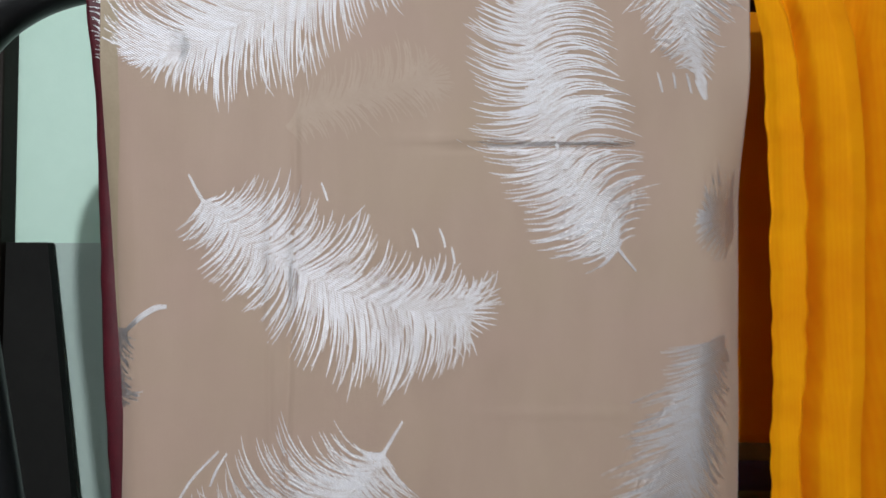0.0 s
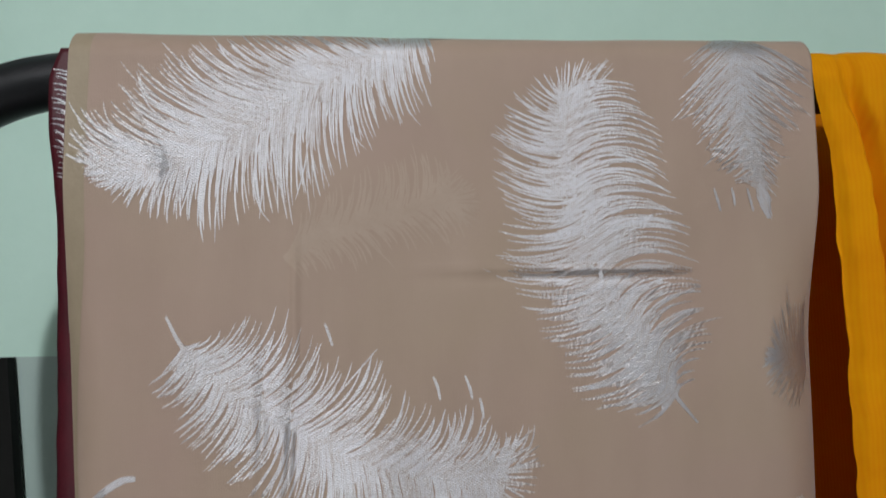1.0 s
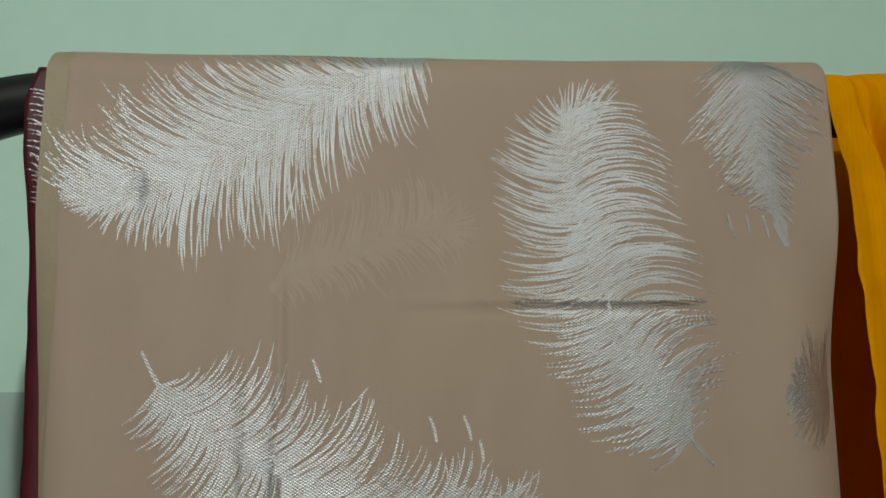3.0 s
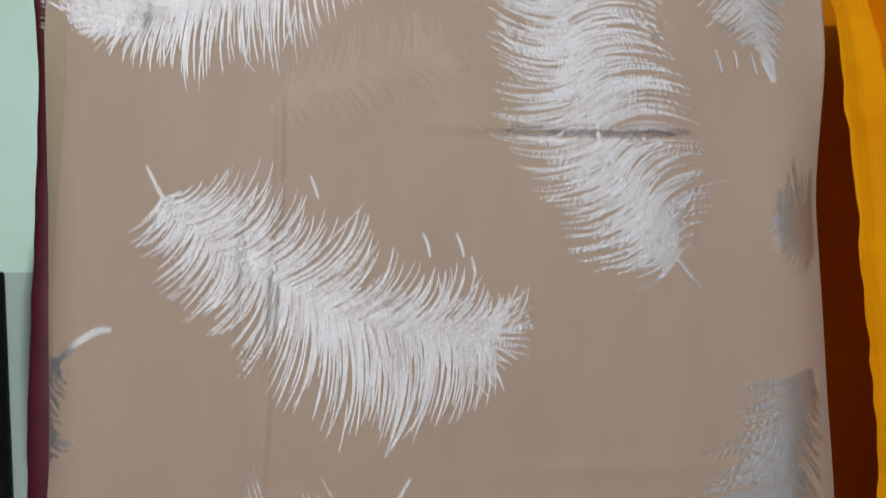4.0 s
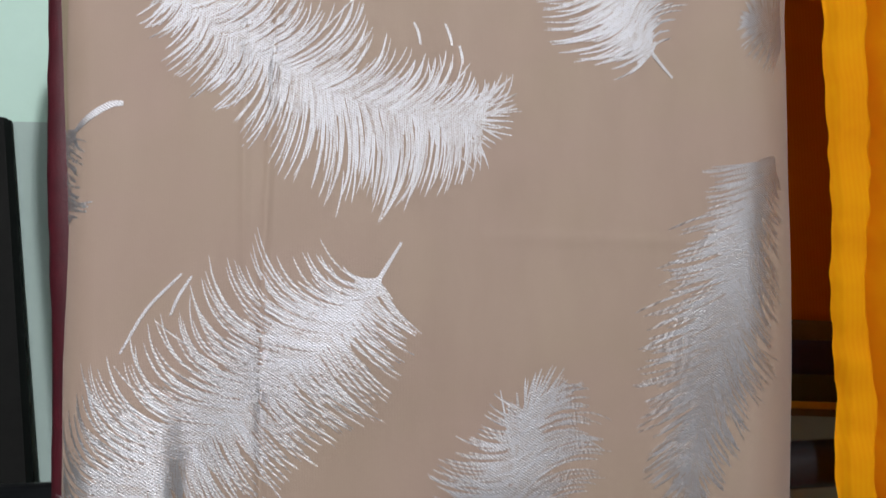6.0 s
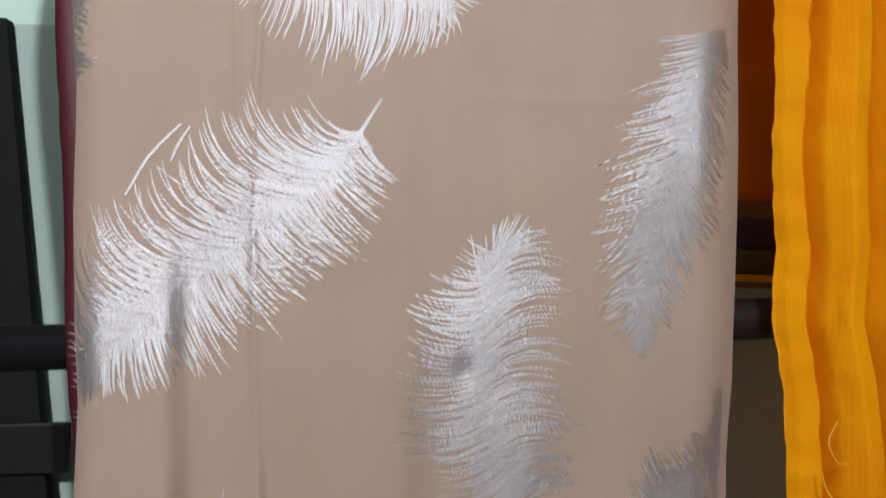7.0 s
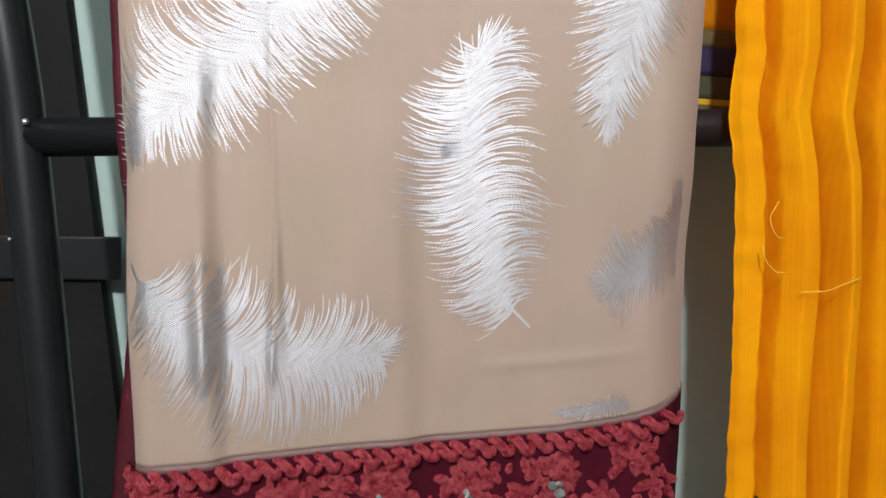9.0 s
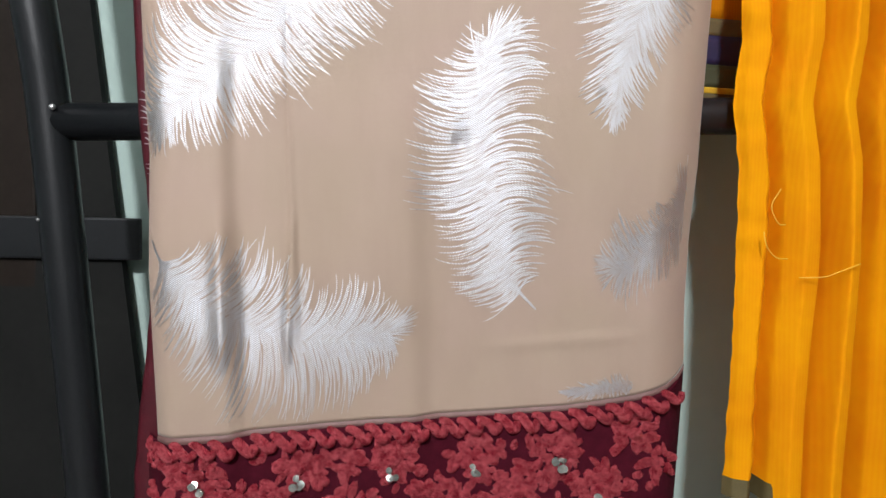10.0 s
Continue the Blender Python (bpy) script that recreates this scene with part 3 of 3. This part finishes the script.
feather([(0.243, 1.44), (0.244, 1.416), (0.244, 1.388), (0.246, 1.362), (0.248, 1.337), (0.254, 1.313), (0.259, 1.296)],
        [(0.303, 1.393), (0.303, 1.378), (0.289, 1.359), (0.284, 1.338), (0.274, 1.321), (0.27, 1.3), (0.266, 1.284)],
        [(0.198, 1.402), (0.195, 1.368), (0.201, 1.345), (0.212, 1.333), (0.219, 1.316), (0.231, 1.308), (0.251, 1.3)], (0.263, 1.275), seed=37, bend=(0.02, 0.02), quill=0.0)
feather([(0.297, 1.153), (0.283, 1.157), (0.266, 1.169)],
        [(0.284, 1.125), (0.271, 1.126), (0.26, 1.137), (0.253, 1.148), (0.254, 1.158)],
        [(0.298, 1.22), (0.288, 1.205), (0.271, 1.205), (0.262, 1.194), (0.256, 1.175)], (0.252, 1.165), seed=41, bend=(0.05, 0.05), quill=0.0, gap=0.0038)
feather([(-0.249, 1.069), (-0.256, 1.063), (-0.26, 1.049), (-0.261, 1.03), (-0.261, 1.008)],
        [(-0.243, 1.055), (-0.239, 1.046), (-0.247, 1.03), (-0.236, 1.013), (-0.248, 1.006)],
        [(-0.259, 1.073), (-0.267, 1.071), (-0.266, 1.057), (-0.265, 1.038), (-0.264, 1.015)], (-0.261, 1.0), seed=43, bend=(0.1, 0.1), quill=0.0, gap=0.0040, label="small dark silver feather print")
feather([(-0.112, 1.243), (-0.075, 1.262), (-0.040, 1.274), (-0.005, 1.285), (0.012, 1.290)], [(-0.10, 1.275), (-0.075, 1.30), (-0.045, 1.315), (-0.02, 1.325), (0.01, 1.32)],
        [(-0.10, 1.225), (-0.065, 1.235), (-0.03, 1.25), (0.005, 1.255), (0.025, 1.265)], (0.035, 1.292), seed=51, material=FAINT, quill=0.0, width=0.0015, gap=0.0048,
        label="faint pale feather showing through the cloth")


def stroke(points, width):
    verts, faces = [], []
    line = [Vector((p.x, p.y)) for p in smooth_line([(*p, 0) for p in points], 5)]
    ribbon(verts, faces, line, [width * (0.4 + 0.6 * math.sin(math.pi * (0.15 + 0.7 * k / (len(line) - 1)))) for k in range(len(line))], 0.0005, on_sari)
    return part("loose_barb", mesh_of("loose_barb", verts, faces, FOIL), sari, "single silver foil stroke")


STROKES = [
    [(-0.0823, 1.1956), (-0.079, 1.187), (-0.0768, 1.1796)], [(-0.0032, 1.1557), (0.000, 1.148), (0.0017, 1.1389)], [(0.0204, 1.156), (0.024, 1.147), (0.0256, 1.1392)],
    [(0.0314, 1.1393), (0.033, 1.132), (0.0338, 1.1247)], [(0.2193, 1.2981), (0.222, 1.289), (0.2241, 1.280)], [(0.234, 1.2981), (0.2355, 1.291), (0.2361, 1.284)],
    [(0.2466, 1.2982), (0.249, 1.289), (0.2512, 1.280)], [(0.2545, 1.2921), (0.259, 1.282), (0.2633, 1.2739)], [(-0.1684, 0.9658), (-0.1925, 0.9402), (-0.2095, 0.9093)],
    [(-0.1612, 0.9642), (-0.170, 0.950), (-0.1756, 0.9361)]]
for pts in STROKES:
    stroke(pts, 0.0022)
stroke([(-0.213, 1.089), (-0.222, 1.088), (-0.235, 1.080), (-0.249, 1.068)], 0.0050)


# foil that runs on over the maroon border
def on_strip(x, z, lift):
    u = (x - track(z, STRIP)) / 0.040
    p = strip_point(u, (z - 0.33) / 1.072)
    return (p[0], p[1] - lift, p[2])


rng = random.Random(77)
for name, z0, z1, n in (("foil_stripe", 1.300, 1.385, 22), ("foil_stripe", 0.755, 0.810, 9), ("foil_stripe", 0.690, 0.742, 9)):
    verts, faces = [], []
    for k in range(n):
        z = z0 + (z1 - z0) * (k + rng.random() * 0.6) / n
        x0 = track(z, STRIP)
        a, b = x0 + rng.uniform(0.002, 0.006), x0 + rng.uniform(0.013, 0.030)
        ribbon(verts, faces, [Vector((a + (b - a) * q / 5, z - 0.010 * (q / 5) ** 2 + 0.004)) for q in range(6)],
               [0.0004 + 0.0022 * q / 5 for q in range(6)], rng.uniform(0.0006, 0.001), on_strip)
    part(name, mesh_of(name, verts, faces, FOIL_ON_MAROON), sari, "silver foil strokes on the maroon border")

# ---- lace border at the foot of the sari ----
def lace_y(x, z):
    return cloth_depth(x, hem(x)) * 0.9 + 0.001 + 0.001 * math.sin(x * 21 + 0.5) + 0.0015 * noise.noise(Vector((x * 14, 2, z * 14)))


def lace_point(u, v):
    x = -0.2805 + 0.592 * u
    top = hem(x) - 0.005
    z = 0.33 + (top - 0.33) * v
    x = x - (0.010 * (1 - v)) * max(0.0, u - 0.7) / 0.3
    return (x, lace_y(x, z) + 0.012 * max(0.0, (u - 0.95) / 0.05) ** 2, z)


part("lace_ground", mesh_of("lace_ground", *slab(lace_point, 110, 40, 0.0012), NET), sari, "dark maroon net ground")


def piping_point(u, v):
    x = -0.2455 + 0.551 * u
    return (x, cloth_depth(x, hem(x)) - 0.0004 - 0.0016 * math.sin(math.pi * v), hem(x) - 0.0070 + 0.0072 * v)


part("piping", mesh_of("piping", *sheet(piping_point, 110, 5), PIPING), sari, "dull mauve piping along the hem")


def blob(verts, faces, cx, cz, rx, rz, turn, h, rng, n=16):
    """A raised patch of embroidery with a ragged edge."""
    base = len(verts)
    y0 = lace_y(cx, cz) - 0.0004
    rings = ((1.0, 0.0), (0.90, 0.75), (0.55, 1.0), (0.0, 0.8))
    wob = [rng.uniform(0.86, 1.10) for _ in range(n)]
    c, s = math.cos(turn), math.sin(turn)
    for r, up in rings:
        for k in range(n if r else 1):
            a = 2 * math.pi * k / n
            px, pz = rx * r * wob[k] * math.cos(a), rz * r * wob[k] * math.sin(a)
            verts.append((cx + c * px - s * pz, y0 - h * up * rng.uniform(0.65, 1.3), cz + s * px + c * pz))
    for q in range(2):
        for k in range(n):
            a, b = base + q * n + k, base + q * n + (k + 1) % n
            faces.append((a, b, b + n, a + n))
    for k in range(n):
        faces.append((base + 2 * n + k, base + 2 * n + (k + 1) % n, base + 3 * n))


rng = random.Random(5)
for k in range(110):
    x = rng.uniform(-0.272, 0.280)
    z = rng.uniform(0.365, hem(x) - 0.030)
    verts, faces = [], []
    for _ in range(3):
        blob(verts, faces, x + rng.gauss(0, 0.005), z + rng.gauss(0, 0.005), rng.uniform(0.004, 0.010), rng.uniform(0.003, 0.006), rng.uniform(0, 3.14), rng.uniform(0.0006, 0.0014), rng, 12)
    part("sprig", mesh_of("sprig", verts, faces, VELVET), sari, "small red embroidered sprig")
# twisted scallops under the hem
for k in range(28):
    x = -0.234 + 0.0192 * k
    z = hem(x) - 0.014
    tilt = math.atan2(hem(x + 0.01) - hem(x - 0.01), 0.02)
    run = []
    for dx, dz, dy in ((-0.012, 0.0070, 0.001), (-0.006, 0.0060, -0.0030), (0.0, 0.0005, -0.0045), (0.0055, -0.0060, -0.0040), (0.0100, -0.0050, -0.0030), (0.0115, 0.0010, -0.0020)):
        dx, dz = dx + rng.gauss(0, 0.0007), dz + rng.gauss(0, 0.0007)
        run.append((x + dx, lace_y(x, z) + dy, z + dz + dx * math.tan(tilt)))
    fat = rng.uniform(0.9, 1.12)
    part("scallop", pipe("scallop", smooth_line(run, 5), 0.0048 * fat, VELVET, 12, lambda q: 0.45 + 0.62 * math.sin(math.pi * min(1.0, 0.12 + 0.8 * q)) ** 0.7), sari, "padded red scallop")
# flowers, leaves and sequins
for x, z, size in ((-0.240, 0.455, 0.016), (-0.190, 0.442, 0.024), (-0.098, 0.444, 0.026), (-0.005, 0.452, 0.028), (0.078, 0.456, 0.026), (0.160, 0.465, 0.027), (0.235, 0.484, 0.026),
                   (0.262, 0.452, 0.020), (-0.150, 0.405, 0.026), (-0.050, 0.405, 0.026), (0.040, 0.410, 0.026), (0.120, 0.415, 0.026), (0.200, 0.425, 0.026), (-0.225, 0.400, 0.024)):
    x, z = 0.025 + (x - 0.025) * 1.05, z - 0.011
    verts, faces = [], []
    petals = rng.randint(11, 15)
    for p in range(petals):
        a = 2 * math.pi * p / petals + rng.uniform(-0.25, 0.25)
        r = size * rng.uniform(0.55, 0.85)
        blob(verts, faces, x + r * math.cos(a), z + 0.8 * r * math.sin(a), size * rng.uniform(0.26, 0.46), size * rng.uniform(0.14, 0.26), a + rng.uniform(-0.7, 0.7), rng.uniform(0.0010, 0.0022), rng)
    for p in range(3):
        a = rng.uniform(0, 6.28)
        blob(verts, faces, x + size * 1.15 * math.cos(a), z + size * 0.9 * math.sin(a), size * 0.30, size * 0.20, a, 0.003, rng)
    blob(verts, faces, x, z, size * 0.3, size * 0.26, 0, 0.0035, rng)
    bloom = part("embroidered_flower", mesh_of("embroidered_flower", verts, faces, VELVET), sari, "padded red embroidered flower")
    for q in range(rng.randint(3, 5) if size > 0.022 and abs(x) < 0.22 else 0):
        a = rng.uniform(0, 6.28)
        cx, cz, r = x + 0.005 * math.cos(a), z - 0.012 + 0.005 * math.sin(a), rng.uniform(0.0034, 0.0048)
        tilt = Vector((rng.uniform(-0.5, 0.5), -1, rng.uniform(-0.5, 0.5))).normalized()
        s1 = tilt.cross(Vector((0, 0, 1))).normalized()
        s2 = s1.cross(tilt)
        c = Vector((cx, lace_y(cx, cz) - 0.0060 - 0.0008 * q, cz))
        ring = [c + r * (math.cos(w * math.pi / 5) * s1 + math.sin(w * math.pi / 5) * s2) for w in range(10)]
        vs = ring + [p - tilt * 0.0006 * -1 for p in ring] + [c + tilt * 0.0009]
        fs = [(w, (w + 1) % 10, 10 + (w + 1) % 10, 10 + w) for w in range(10)] + [(10 + w, 10 + (w + 1) % 10, 20) for w in range(10)]
        part("sequin", mesh_of("sequin", vs, fs, SEQUIN, False), bloom, "cupped silver sequin")

# ---- the yellow sari ----
yellow = thing("yellow_sari", "bright yellow ribbed cotton sari hanging in loose folds", "sari")
YLEFT = [(1.45, 0.306), (1.39, 0.312), (1.33, 0.325), (1.27, 0.325), (1.18, 0.329), (1.09, 0.327), (1.03, 0.327), (0.96, 0.324), (0.91, 0.324), (0.87, 0.326), (0.81, 0.3195), (0.76, 0.328), (0.67, 0.331), (0.59, 0.330), (0.44, 0.330), (0.2, 0.333)]
PLEATS = [(0.000, 0.003), (0.006, -0.001), (0.022, -0.004), (0.031, 0.002), (0.034, 0.012), (0.037, -0.004), (0.052, -0.012), (0.068, -0.010), (0.072, 0.000), (0.075, 0.026), (0.080, 0.026), (0.083, 0.002),
          (0.094, -0.013), (0.108, -0.010), (0.114, 0.010), (0.120, 0.030), (0.136, 0.030), (0.142, 0.004), (0.165, -0.012), (0.190, 0.004), (0.210, 0.018), (0.235, -0.010), (0.260, 0.010), (0.290, -0.008), (0.320, 0.016), (0.36, 0.0)]


def yellow_low(d):
    return 0.4395 - 0.20 * ease(d, 0.040, 0.050)


def yellow_point():
    def fn(u, v):
        d = 0.36 * u
        low = yellow_low(d)
        s = low + (1.50 - low) * v
        z = min(s, 1.43)
        fan = ease(z, 0.95, 1.40)
        dd = d * (1 + 0.35 * fan * ease(d, 0.02, 0.12))
        y = float(np.interp(d + 0.0016 * math.sin(z * 14 + d * 30), [p[0] for p in PLEATS], [p[1] for p in PLEATS]))
        y = y * 2.1 * (1 - 0.5 * ease(z, 1.25, 1.42)) + 0.004 * noise.noise(Vector((d * 16, 1, z * 6))) + 0.0012 * noise.noise(Vector((d * 60, 3, z * 25)))
        x = track(z, YLEFT) + dd + 0.004 * noise.noise(Vector((d * 8, 9, z * 7))) * ease(d, 0.0, 0.03)
        x += 0.0022 * noise.noise(Vector((5, d * 20, z * 45))) * (1 - ease(d, 0.02, 0.06))
        y += 0.0022 * noise.noise(Vector((d * 30, 6, z * 55))) * (1 - ease(d, 0.025, 0.06))
        y += 0.006
        if s <= 1.390:
            return (x, min(y, 0.006 + 0.3 * (1.39 - s)) if s > 1.30 else y, s)
        y = min(y, 0.006)
        a = min((s - 1.390) / 0.030, 3.0)
        return (x, 0.031 - math.cos(a) * (0.031 - y), 1.390 + math.sin(a) * 0.030)
    return fn


def soften(verts, nu, nv, times=3):
    """Rounds the folds: averages each row along its width."""
    w = nu + 1
    arr = np.array([tuple(p) for p in verts]).reshape(nv + 1, w, 3)
    for _ in range(times):
        arr[:, 1:-1, 1] = 0.25 * arr[:, :-2, 1] + 0.5 * arr[:, 1:-1, 1] + 0.25 * arr[:, 2:, 1]
    return [tuple(p) for p in arr.reshape(-1, 3)]


vs, fs = sheet(yellow_point(), 300, 200)
vs = soften(vs, 300, 200, 2)
part("front_drape", mesh_of("front_drape", vs, fs, YELLOW), yellow)


def hem_point(u, v):
    p = yellow_point()(u * 1.0, 0.0)
    return (p[0], p[1] + 0.0008, p[2] - 0.020 + 0.021 * v)


vs, fs = sheet(hem_point, 300, 4)
part("hem_band", mesh_of("hem_band", soften(vs, 300, 4, 2), fs, OLIVE), yellow, "dull green gold hem band")


def back_point(z0, z1, y=0.134):
    def fn(u, v):
        x = 0.20 + 0.48 * u
        z = z0 + (z1 - z0) * v
        return (x, y + 0.004 * math.sin(x * 38), z + 0.006 + 0.0015 * math.sin(x * 25))
    return fn


# the rear drape and its stripes have their shade put into the colours
for nm, z0, z1, mat, lab in (("back_drape", 0.9215, 1.415, YELLOW_SHADED, ""), ("hem_stripe", 0.902, 0.9215, OLIVE, "grey olive stripe"), ("hem_stripe", 0.869, 0.902, NAVY, "navy blue stripe"),
                             ("hem_stripe", 0.843, 0.869, GREENB, "green stripe, darkened for shade"), ("hem_stripe", 0.836, 0.843, GOLD, "thin gold stripe"), ("hem_stripe", 0.829, 0.836, OLIVE, "olive edge")):
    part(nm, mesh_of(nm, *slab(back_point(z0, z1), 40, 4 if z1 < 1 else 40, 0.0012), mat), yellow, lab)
for pts in ([(0.357, -0.007, 0.729), (0.3492, -0.007, 0.713), (0.3556, -0.008, 0.697), (0.3644, -0.006, 0.6955)],
            [(0.3441, -0.005, 0.6886), (0.3465, -0.007, 0.675), (0.3553, -0.008, 0.6644), (0.3674, -0.007, 0.663)],
            [(0.3766, -0.012, 0.6458), (0.3957, -0.020, 0.6478), (0.4092, -0.021, 0.653), (0.4307, -0.018, 0.6605)]):
    part("loose_thread", pipe("loose_thread", smooth_line([(p[0], p[1] - 0.009, p[2]) for p in pts], 6), 0.0005, THREAD, 6), yellow, "pale yellow loose thread")
